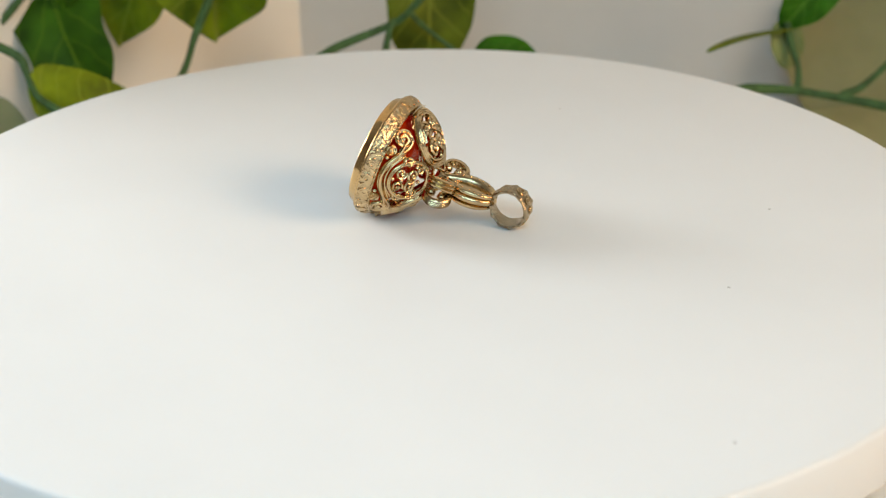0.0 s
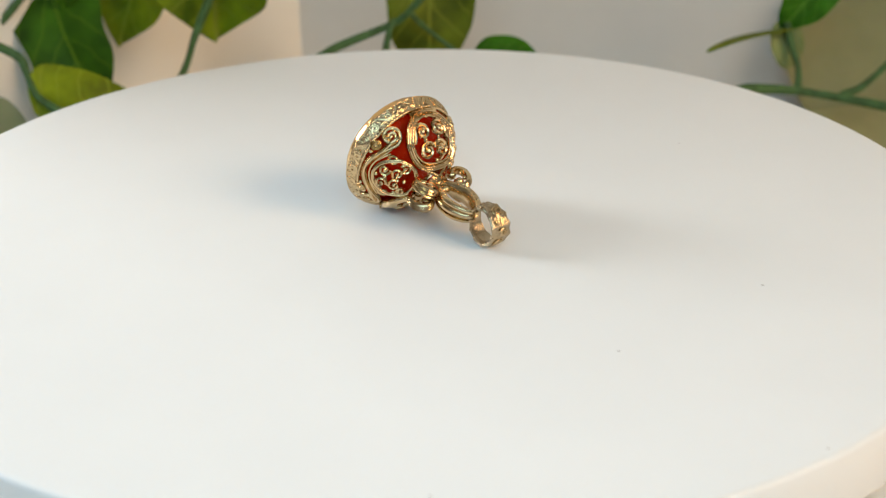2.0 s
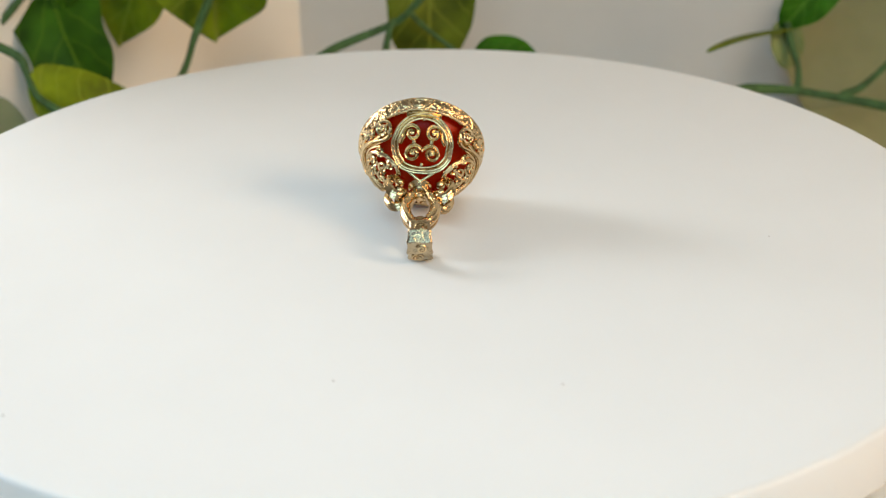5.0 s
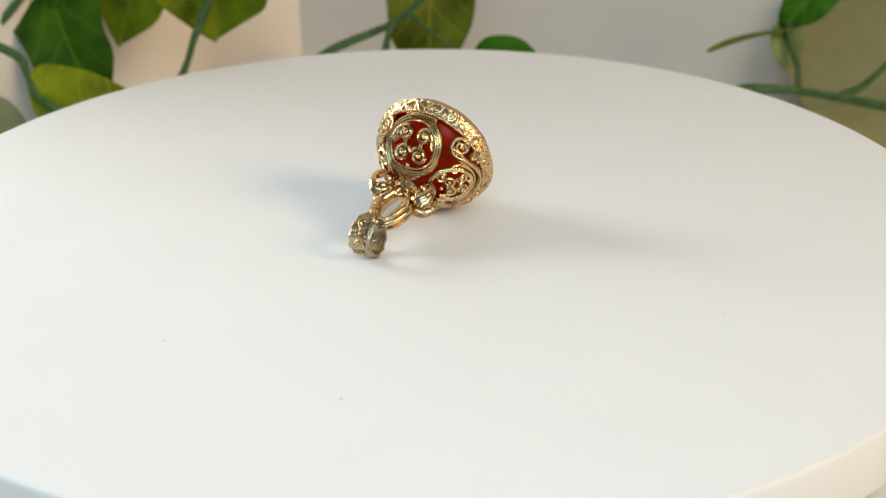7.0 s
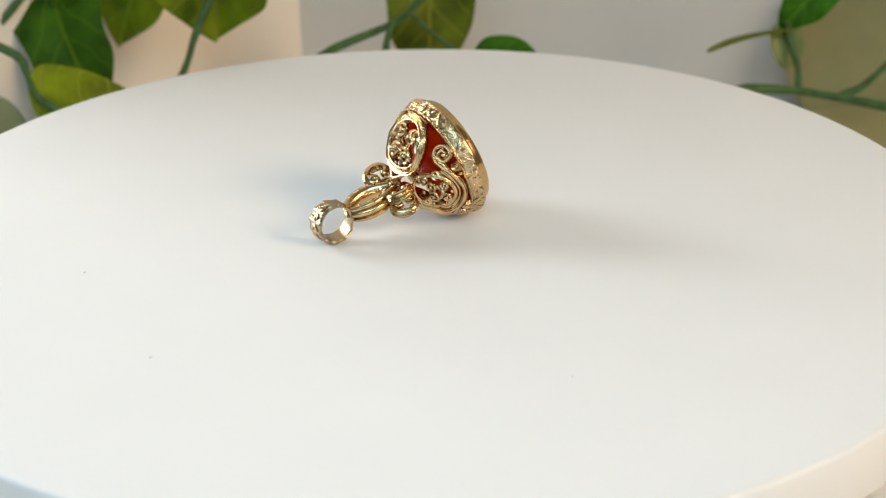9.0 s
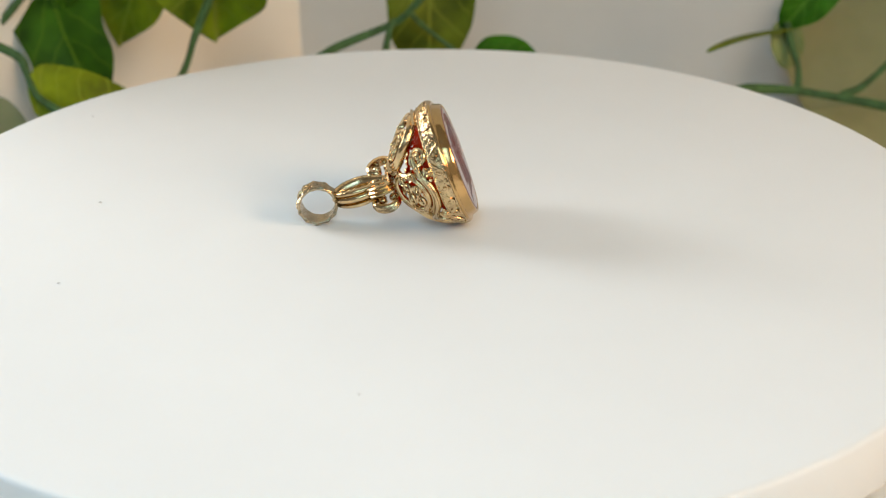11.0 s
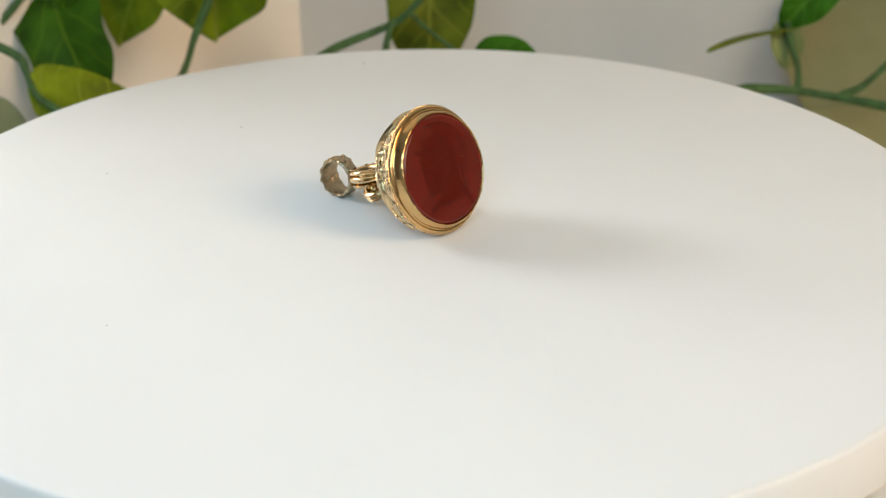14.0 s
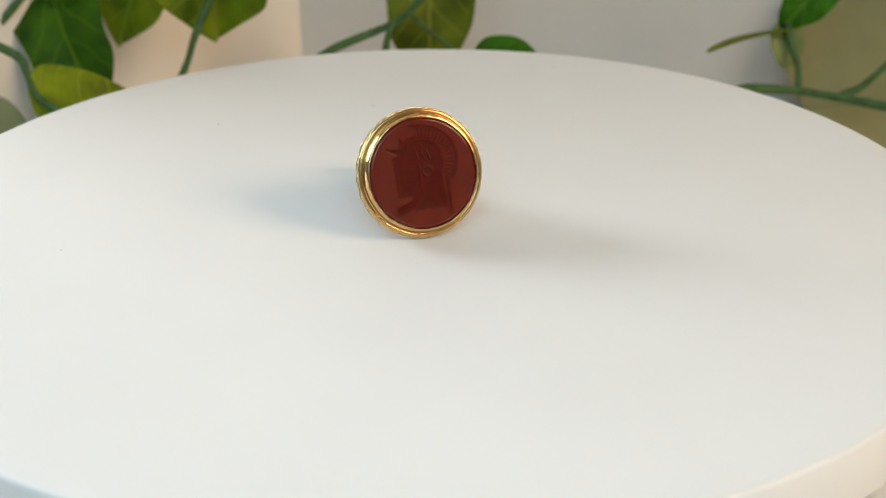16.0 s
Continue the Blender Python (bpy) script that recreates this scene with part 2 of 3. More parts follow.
def dome(s):
    """x and radius of the openwork dome, s millimetres down from its rim."""
    s = max(-0.5, min(LENGTHS[-1], s))
    for k in range(len(PROFILE) - 1):
        if s <= LENGTHS[k + 1] or k == len(PROFILE) - 2:
            f = (s - LENGTHS[k]) / (LENGTHS[k + 1] - LENGTHS[k])
            (xa, ra), (xb, rb) = PROFILE[k], PROFILE[k + 1]
            return xa + (xb - xa) * f, ra + (rb - ra) * f


def on_dome(phi, s, lift=0.0):
    """The point at phi degrees round from the top, s down the dome, in metres."""
    x, r = dome(s)
    a = radians(phi)
    return Vector((x + lift * 0.7, (r + lift * 0.7) * math.sin(a), (r + lift * 0.7) * math.cos(a))) * MM


def outward(p):
    return Vector((0.008, p.y, p.z)).normalized()


def spiral(centre_phi, centre_s, radius, start, turns, hand, n=34):
    """A scroll that winds in to its eye on the dome; start in degrees."""
    r0 = dome(centre_s)[1]
    out = []
    for i in range(n):
        f = i / (n - 1)
        a = radians(start) + hand * f * turns * 2 * math.pi
        rr = radius * (1 - 0.80 * f)
        out.append(on_dome(centre_phi + math.degrees(rr * math.cos(a) / r0), centre_s - rr * math.sin(a), 0.25 + 0.3 * f))
    return out


def wire(thing, name, pts, ru, rv, closed=False, scale=None, mat=None, k=8):
    bm = bmesh.new()
    sweep(bm, pts, disc_section(ru * MM, rv * MM, k), ref=outward, closed=closed, scale=scale)
    return part(name, bm, mat or GOLD, thing, angle=60)


# flat strip with two raised edges: (outward, across)
STRIP = [(-0.7, -1.0), (0.45, -1.0), (0.8, -0.78), (0.5, -0.45), (0.25, 0.0), (0.5, 0.45), (0.8, 0.78), (0.45, 1.0), (-0.7, 1.0)]


# broad band with three ridges
BAND = [(-0.5, -0.58), (0.35, -0.58), (0.62, -0.44), (0.42, -0.27), (0.42, -0.18), (0.6, -0.04), (0.42, 0.10), (0.42, 0.24), (0.66, 0.42), (0.35, 0.58), (-0.5, 0.58)]


def strip(half, rise=1.0):
    return [(u * half * rise * MM, v * half * MM) for u, v in STRIP]


def scroll(thing, phi, s, radius, start, turns, hand, thick=0.33, stem=()):
    """One gold scroll with a ball in its eye; stem points lead into it."""
    pts = list(stem) + spiral(phi, s, radius, start, turns, hand)
    bm = bmesh.new()
    sweep(bm, pts, strip(thick, 1.1), ref=outward, scale=lambda f: 1.0 - 0.3 * f)
    ball(bm, on_dome(phi, s, 0.45), 0.32 * MM * radius / 1.2, 9)
    return part("scroll", bm, GOLD, thing, angle=60)


def plate(phi0, u, s, lift=0.0, flat=0.55):
    """A point of a medallion, u across and s down the dome: its plate is bent less than the dome."""
    x, r = dome(s)
    q = u / max(r, 2.0)
    y, z = r * math.sin(q) * (1 - flat) + u * flat, r * math.cos(q) * (1 - flat) + r * flat
    a = radians(phi0)
    return Vector((x + lift * 0.7, y * math.cos(a) + (z + lift * 0.7) * math.sin(a), (z + lift * 0.7) * math.cos(a) - y * math.sin(a))) * MM


def oval(phi0, mid, half_u, half_s, lift, flat=0.55, n=84):
    """Points round an oval plate, slightly uneven as worked by hand."""
    out = []
    for i in range(n):
        a = 2 * math.pi * i / n
        wob = 1 + 0.012 * math.sin(7 * a + phi0) + 0.008 * math.sin(13 * a)
        out.append(plate(phi0, half_u * math.cos(a) * wob, mid - half_s * math.sin(a), lift, flat))
    return out


def plate_scroll(thing, phi0, u, s, radius, start, turns, hand, thick, flat=0.55, stem=()):
    """A scroll on a medallion, winding in to a ball."""
    pts = list(stem)
    for i in range(34):
        f = i / 33
        a, rr = radians(start) + hand * f * turns * 2 * math.pi, radius * (1 - 0.8 * f)
        pts.append(plate(phi0, u + rr * math.cos(a), s - rr * math.sin(a), 0.2 + 0.3 * f, flat))
    bm = bmesh.new()
    sweep(bm, pts, strip(thick, 1.1), ref=outward, scale=lambda f: 1.0 - 0.3 * f)
    ball(bm, plate(phi0, u, s, 0.45, flat), 0.30 * MM * radius, 9)
    return part("scroll", bm, GOLD, thing, angle=60)


def medallion(thing, phi0, flat):
    """Large round medallion: raised double band round four scrolls, tied to the band by a riveted pad."""
    bm = bmesh.new()
    sweep(bm, oval(phi0, 5.7, 5.15, 5.0, 0.0, flat), [(u * MM, v * MM) for u, v in BAND], ref=outward, closed=True)
    thing = part("medallion", bm, GOLD, thing, "large round openwork gold medallion", angle=60)
    wire(thing, "inner_band", oval(phi0, 5.7, 4.56, 4.4, 0.40, flat), 0.28, 0.24, True)
    for side in (-1, 1):
        stem = [plate(phi0, side * 4.2, 5.5, 0.2, flat), plate(phi0, side * 3.75, 4.9, 0.2, flat)]
        plate_scroll(thing, phi0, side * 1.95, 3.95, 1.62, 90 - side * 105, 1.5, side, 0.42, flat, stem)
        plate_scroll(thing, phi0, side * 1.62, 7.55, 1.56, 90 + side * 65, 1.5, -side, 0.42, flat)
        # short bar between the upper and the lower scroll
        wire(thing, "tie_bar", [plate(phi0, side * 1.6, 5.2, 0.2, flat), plate(phi0, side * 1.55, 6.0, 0.2, flat)], 0.34, 0.40)
    # pad and rivet at the top, beads that tie the scrolls to the band
    bm = bmesh.new()
    sweep(bm, smooth_path([on_dome(phi0 + q, 0.55, 0.25) for q in (-17, -8, 0, 8, 17)], 16), strip(0.55, 1.3), ref=outward)
    part("pad", bm, GOLD, thing, angle=60)
    for q, s, r in ((0, 1.45, 0.36), (0, 7.1, 0.32), (0, 9.6, 0.4), (-3.1, 7.5, 0.3), (3.1, 7.5, 0.3)):
        bm = bmesh.new()
        ball(bm, plate(phi0, q, s, 0.45, flat), r * MM, 8)
        part("bead", bm, GOLD, thing)
    # the pointed frame that runs from the medallion to the collar
    for side in (-1, 1):
        pts = smooth_path([plate(phi0, side * 3.7, 8.9, 0.1, flat), plate(phi0, side * 3.0, 10.0, 0.1, flat), plate(phi0, side * 1.6, 11.3, 0.15, flat), plate(phi0, side * 0.15, 12.5, 0.2, flat)], 14)
        wire(thing, "medallion_leaf", pts, 0.34, 0.34)


def small_medallion(thing, phi0):
    """Smaller oval between the large ones, filled with six little scrolls."""
    thing = tagged(wire(thing, "medallion", oval(phi0, 6.1, 3.7, 3.9, 0.15, 0.3), 0.40, 0.42, True), "small oval gold medallion full of scrolls")
    wire(thing, "raised_rib", oval(phi0, 6.1, 3.7, 3.9, 0.52, 0.3), 0.14, 0.16, True)
    for side in (-1, 1):
        for q, s, r, start in ((24, 4.5, 0.80, 60), (9, 3.9, 0.85, 200), (10, 6.4, 0.95, 120), (22, 7.3, 0.75, 0)):
            scroll(thing, phi0 + side * q, s, r * 1.25, 90 + side * start, 1.3, -side, 0.30)
    for q, s in ((0, 4.4), (0, 8.0), (0, 2.7)):
        bm = bmesh.new()
        ball(bm, on_dome(phi0 + q, s, 0.3), 0.40 * MM, 7)
        part("bead", bm, GOLD, thing)


def scroll_branch(thing, phi0, side):
    """Long S-scroll between two medallions, with its small scrolls."""
    phi = phi0 + side * 48
    stem = smooth_path([on_dome(phi0 + side * q, s, 0.2) for q, s in
                        ((138, 2.6), (126, 2.3), (114, 1.9), (103, 1.1), (92, 0.5), (80, 0.7), (69, 1.6), (59, 2.6), (50, 3.2), (43.5, 3.0))], 44)
    sp = spiral(phi, 1.35, 1.7, 235 if side > 0 else -55, 1.6, -side)
    bm = bmesh.new()
    sweep(bm, stem + sp, strip(0.50, 1.0), ref=outward, scale=lambda f: 1.0 - 0.45 * f)
    ball(bm, on_dome(phi, 1.35, 0.5), 0.36 * MM)
    thing = part("scroll_branch", bm, GOLD, thing, "long gold s-scroll", angle=60)
    wire(thing, "scroll_rib", [p + outward(p) * 0.38 * MM for p in stem[4:]], 0.15, 0.2)
    low = smooth_path([on_dome(phi0 + side * q, s, 0.05) for q, s in
                       ((134, 3.3), (120, 3.0), (106, 2.1), (93, 1.5), (81, 1.7), (71, 2.6), (62, 3.5))], 36)
    wire(thing, "scroll_border", low, 0.24, 0.22)
    scroll(thing, phi0 + side * 64, 0.35, 0.85, 200, 1.6, side, 0.24)
    scroll(thing, phi0 + side * 116, 0.4, 0.85, 20, 1.6, -side, 0.26)
    scroll(thing, phi0 + side * 129, 0.9, 0.75, 200, 1.5, side, 0.24)
    for q, s in ((72, 0.25), (108, 0.2), (137, 1.1)):
        bm = bmesh.new()
        ball(bm, on_dome(phi0 + side * q, s, 0.3), 0.36 * MM, 8)
        part("bead", bm, GOLD, thing)


def gem_face(u, v):
    """Depth of the cut figure: a plain crested helmet. u right, v up, unit disc."""
    def soft(d, w=0.03):
        t = max(0.0, min(1.0, 0.5 - d / (2 * w)))
        return t * t * (3 - 2 * t)

    def spike(bu, bv, tu, tv, half):
        du, dv = tu - bu, tv - bv
        length = math.hypot(du, dv)
        f = ((u - bu) * du + (v - bv) * dv) / length ** 2
        off = abs((u - bu) * dv - (v - bv) * du) / length
        return max(off - half * (1 - f), -f * length, (f - 1) * length)
    r, a = math.hypot(u, v - 0.20), math.atan2(v - 0.20, u)
    bowl = max(math.hypot((u + 0.06) / 0.42, (v - 0.20) / 0.44) - 1, (0.02 - v) / 0.44) * 0.42
    cut = 0.62 * soft(bowl, 0.05)
    guard = max(abs(u + 0.28 + 0.05 * v) - 0.22, abs(v + 0.02) - 0.33)
    cut = max(cut, 0.70 * soft(guard, 0.05))
    nape = max(abs(u - 0.02 + 0.10 * v) - 0.27 - 0.12 * (v + 0.3) ** 2, abs(v + 0.28) - 0.33)
    cut = max(cut, 0.58 * soft(nape, 0.06))
    for ray in ((-0.36, 0.50, -0.39, 0.70, 0.05), (-0.42, 0.40, -0.66, 0.50, 0.05), (-0.44, 0.30, -0.56, 0.30, 0.04)):
        cut = max(cut, 0.6 * soft(spike(*ray), 0.02))
    arc = 0.0 if -0.62 < a < 1.72 else 0.2
    crest = max(abs(r - 0.55) - 0.085, arc)
    cut = max(cut, 0.60 * soft(crest) * (0.5 + 0.5 * max(-1.0, min(1.0, 2.2 * math.cos(a * 46)))))
    cut = max(cut, 0.6 * soft(max(abs(r - 0.645) - 0.02, arc), 0.02))
    cut = max(cut, 0.6 * soft(spike(-0.02, 0.83, -0.24, 0.87, 0.035), 0.02))
    tail = math.hypot((u - 0.44) / 0.028, (v + 0.42) / 0.27) - 1
    cut = max(cut, 0.5 * soft(tail * 0.028, 0.02))
    base = max(abs(v + 0.60 - 0.14 * math.sin(3.2 * u + 1.2) * (u < 0.1) + 0.03 * u) - 0.035 * (1.1 - u), abs(u + 0.13) - 0.42)
    cut = max(cut, 0.6 * soft(base, 0.03))
    # raised ornaments left standing in the bowl
    rib = max(abs(r - 0.40) - 0.014, 0.0 if 0.1 < a < 2.3 else 0.2)
    rosette = abs(math.hypot(u - 0.08, v - 0.02) - 0.09) - 0.022
    bars = min(max(abs(u - 0.0 - k + 0.3 * (v - 0.32)) - 0.012, abs(v - 0.32) - 0.09) for k in (-0.08, 0.03, 0.13))
    edge = max(abs(u + 0.06) - 0.014, abs(v + 0.10) - 0.26)
    standing = max(soft(rib, 0.012), soft(rosette, 0.02), soft(bars, 0.012), 0.9 * soft(edge, 0.015))
    return cut * (1 - standing)


def seal_stone(thing):
    bm = bmesh.new()
    R, rows, seg = 9.76, 90, 320

    def y0(j, r):
        return r * math.cos(2 * math.pi * j / seg)

    def z0(j, r):
        return r * math.sin(2 * math.pi * j / seg)
    ring = [bm.verts.new((0.09 * MM * gem_face(0, 0) - 0.4 * MM, 0, 0))]
    prev = None
    for i in range(1, rows + 1):
        r = i / rows
        row = []
        for j in range(seg):
            a = 2 * math.pi * j / seg
            y, z = r * math.cos(a), r * math.sin(a)
            edge = 0.30 * max(0, (r - 0.955) / 0.045) ** 2
            depth = -0.4 + edge + (0.09 * gem_face(-y, z) if r < 0.93 else 0)
            row.append(bm.verts.new((depth * MM, y * R * MM, z * R * MM)))
        for j in range(seg):
            k = (j + 1) % seg
            if prev is None:
                bm.faces.new((ring[0], row[j], row[k]))
            else:
                f = bm.faces.new((prev[j], row[j], row[k], prev[k]))
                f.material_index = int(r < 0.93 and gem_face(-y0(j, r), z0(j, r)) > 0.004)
        prev = row
    # the back swells into the openwork
    for x, r in ((2.2, 9.7), (4.0, 9.2), (5.4, 7.9), (6.5, 6.0), (7.1, 3.6), (7.3, 1.6)):
        row = [bm.verts.new((x * MM, r * MM * math.cos(2 * math.pi * j / seg), r * MM * math.sin(2 * math.pi * j / seg))) for j in range(seg)]
        for j in range(seg):
            k = (j + 1) % seg
            bm.faces.new((prev[j], row[j], row[k], prev[k])).material_index = 0 if x < 3 else 2
        prev = row
    bm.faces.new(prev).material_index = 2
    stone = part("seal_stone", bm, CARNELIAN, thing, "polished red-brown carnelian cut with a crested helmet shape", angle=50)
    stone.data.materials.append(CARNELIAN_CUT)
    stone.data.materials.append(CARNELIAN_BACK)


def bezel(thing):
    # an inner lip, a groove and a rounded outer rim
    prof = [(1.62, 9.92), (0.0, 9.80), (-0.24, 9.84), (-0.36, 9.95), (-0.33, 10.12), (-0.15, 10.27), (0.25, 10.42), (0.65, 10.54), (1.0, 10.63), (1.12, 10.68),
            (1.20, 10.80), (1.14, 11.0), (1.16, 11.2), (1.28, 11.38), (1.42, 11.46), (1.62, 11.46), (1.62, 9.92)]
    bm = bmesh.new()

    def worn(x, r, a):
        return 0.0 if r < 9.75 * MM else (0.022 * math.sin(11 * a + 1) + 0.016 * math.sin(27 * a) + 0.012 * math.sin(41 * a + 900 * x)) * MM
    lathe(bm, [(x * MM, r * MM) for x, r in prof], 180, relief=worn)
    part("bezel", bm, GOLD_POLISHED, thing, "smooth polished gold bezel")

    def chased(x, r, a):
        if r < 10.9 * MM or x < 1.85 * MM or x > 3.95 * MM:
            return 0.0
        w = 0.07 * math.sin(52 * a + 1900 * x) + 0.06 * math.sin(83 * a - 2500 * x) + 0.04 * math.sin(29 * a + 2)
        return w * MM
    # two plain rims with the chased ground sunk between them
    outer = [(1.64, 10.9), (1.64, 11.5), (1.72, 11.66), (1.84, 11.66), (1.94, 11.5)]
    outer += [(1.94 + 0.30 * k, 11.48 - 0.016 * k * k) for k in range(1, 7)]
    outer += [(3.92, 10.98), (4.02, 11.06), (4.14, 10.98), (4.22, 10.75), (4.2, 10.4), (3.8, 10.1), (1.64, 10.0), (1.64, 10.9)]
    bm = bmesh.new()
    lathe(bm, [(x * MM, r * MM) for x, r in outer], 288, relief=chased)
    band = part("chased_band", bm, GOLD_CHASED, thing, "gold band chased with running scrolls", angle=55)
    # running scroll on the band
    n = 24
    for k in range(n):
        bm = bmesh.new()
        a0 = 2 * math.pi * k / n
        hand = 1 if k % 2 else -1
        pts = []
        for i in range(26):
            f = i / 25
            if f < 0.45:
                g = f / 0.45
                da, x = (g - 1) * 0.5 * 2 * math.pi / n, 2.9 + hand * (0.76 - 1.52 * g)
            else:
                g = (f - 0.45) / 0.55
                w = hand * (g * 1.5 * 2 * math.pi) 
                rr = 0.76 * (1 - 0.76 * g)
                da, x = 1.2 * rr * math.sin(abs(w)) / 11.6, 2.9 - hand * rr * math.cos(w)
            r = 11.56 - 0.018 * (max(0, x - 1.94) / 0.3) ** 2
            a = a0 + da
            pts.append(Vector((x, r * math.sin(a), r * math.cos(a))) * MM)
        sweep(bm, pts, disc_section(0.14 * MM, 0.24 * MM, 6), ref=outward)
        part("running_scroll", bm, GOLD, band, angle=60)


RIBBON = [(-0.75, -0.25), (-0.75, 0.18), (-0.5, 0.34), (-0.28, 0.16), (0, 0.42), (0.28, 0.16), (0.5, 0.34), (0.75, 0.18), (0.75, -0.25), (0, -0.35)]


def c_scroll(thing, phi):
    """C-shaped ribbon scroll that springs from the dome's foot, with a bead at each end."""
    a = radians(phi)
    radial, tang = Vector((0, math.sin(a), math.cos(a))), Vector((0, math.cos(a), -math.sin(a)))
    keys = [(12.7, 3.1), (12.1, 4.1), (12.4, 5.3), (13.5, 6.05), (14.9, 6.0), (16.1, 5.3), (16.6, 4.3), (16.2, 3.3), (15.2, 2.9), (14.5, 3.5)]
    pts = smooth_path([(Vector((x, 0, 0)) + radial * r) * MM for x, r in keys], 42)
    bm = bmesh.new()
    sweep(bm, pts, [(u * 1.15 * MM, v * 1.25 * MM) for u, v in RIBBON], ref=tang, scale=lambda f: 0.62 + 0.5 * math.sin(math.pi * f))
    for x, r in ((15.1, 3.9), (13.0, 3.8)):
        ball(bm, (Vector((x, 0, 0)) + radial * r) * MM, 0.85 * MM, 10)
    for x, r in ((13.4, 5.35), (14.9, 5.3)):
        ball(bm, (Vector((x, 0, 0)) + radial * r) * MM, 0.42 * MM, 8)
    part("c_scroll", bm, GOLD, thing, angle=60)


def stirrup(thing, side):
    """One arm of the stirrup that holds the ring: a fluted, bellied ribbon edged with beads."""
    keys = [(13.0, 0.9), (14.6, 1.25), (16.4, 2.0), (18.4, 2.6), (20.5, 2.4), (22.4, 1.5), (23.4, 0.4), (23.6, -0.2)]
    pts = smooth_path([Vector((x, side * y + 0.25, 0.05 * (x - 13))) * MM for x, y in keys], 42)
    sec = [(-0.9, -0.8), (-1.3, -0.2), (-1.3, 0.45), (-1.05, 0.75), (-0.8, 0.7), (-0.62, -0.35), (-0.42, 0.75), (-0.12, 0.95), (0.12, 0.95), (0.42, 0.75), (0.62, -0.35), (0.8, 0.7), (1.05, 0.75), (1.3, 0.45), (1.3, -0.2), (0.9, -0.8), (0, -1.0)]
    bm = bmesh.new()
    sweep(bm, pts, [(u * 1.25 * MM, -side * v * MM) for u, v in sec], ref=(0, 0, 1), scale=lambda f: 0.58 + 0.46 * math.sin(math.pi * min(1, f * 1.02)))
    arm = part("stirrup_arm", bm, GOLD, thing, angle=60)
    for k in range(5):
        f = 0.3 + 0.09 * k
        p = pts[int(f * (len(pts) - 1))]
        bm = bmesh.new()
        ball(bm, p + Vector((0, 0, 1.55)) * MM, 0.32 * MM, 7)
        part("bead", bm, GOLD, arm)


def bail(thing):
    """Wide ring with faceted, scalloped edges and a raised outer face."""
    cx, cy, cz, ro, ri = 26.8, 0.5, 1.0, 3.66, 3.10
    seg, across = 112, 15
    bm = bmesh.new()
    rows = []
    for i in range(seg):
        a = 2 * math.pi * i / seg
        # widest away from the stirrup
        half = (1.25 + 0.95 * (0.5 + 0.5 * math.cos(a)) ** 0.8) * (1.06 - 0.09 * abs(math.sin(5.5 * a)))
        row = []
        for j in range(across):
            v = -1 + 2 * j / (across - 1)
            r = ro + 0.20 * (1 - abs(math.sin(5.5 * a))) - 0.30 * v * v + 0.2 * math.exp(-((abs(v) - 0.8) / 0.14) ** 2) + 0.13 * math.sin(11 * a + 4 * v) * math.cos(9 * v + 2 * a) * (1 - v * v)
            row.append((r, v * half))
        row += [(ri, half * 0.94), (ri - 0.05, 0.0), (ri, -half * 0.94)]
        rows.append([bm.verts.new(Vector((cx + r * math.cos(a), cy + y, cz + r * math.sin(a))) * MM) for r, y in row])
    m = len(rows[0])
    for i in range(seg):
        p, q = rows[i], rows[(i + 1) % seg]
        for j in range(m):
            bm.faces.new((p[j], p[(j + 1) % m], q[(j + 1) % m], q[j]))
    ring = part("bail_ring", bm, GOLD_WORN, thing, "worn gold ring with chased outer face", angle=35)
    # chased scrolls on the ring's face
    for k in range(6):
        a0 = -1.4 + 0.55 * k
        bm = bmesh.new()
        pts = []
        for i in range(20):
            f = i / 19
            w, rr = f * 3.6 * math.pi + 1.7 * k, (1.05 + 0.2 * math.sin(4 * k)) * (1 - 0.8 * f)
            a, y = a0 + rr * math.cos(w) / 4.2, (0.3 if k % 2 else -0.3) + rr * math.sin(w)
            pts.append(Vector((cx + 3.80 * math.cos(a), cy + y, cz + 3.80 * math.sin(a))) * MM)
        sweep(bm, pts, disc_section(0.14 * MM, 0.16 * MM, 6))
        part("ring_scroll", bm, GOLD, ring, angle=60)


def seal_fob():
    thing = new("seal_fob")
    tagged(thing, "antique gold seal fob with carnelian lying on its side", "seal fob")
    seal_stone(thing)
    bezel(thing)
    for phi, flat in ((8, 0.44), (188, 0.15)):
        medallion(thing, phi - 3, flat)
        small_medallion(thing, phi + 89)
        for side in (-1, 1):
            scroll_branch(thing, phi, side)
    bm = bmesh.new()
    rings = lathe(bm, [(x * MM, r * MM) for x, r in ((12.4, 0.05), (12.4, 1.9), (12.8, 2.1), (13.2, 1.7), (13.6, 1.2), (14.0, 1.35), (14.4, 1.0), (14.6, 0.05))], 40)
    part("collar", bm, GOLD, thing, angle=60)
    for phi in (78, 116, 254, 292):
        c_scroll(thing, phi)
    for side in (-1, 1):
        stirrup(thing, side)
    bm = bmesh.new()
    ball(bm, Vector((15.6, 0, 0.6)) * MM, 0.85 * MM, 12)
    part("bead", bm, GOLD, thing)
    bail(thing)
    return thing


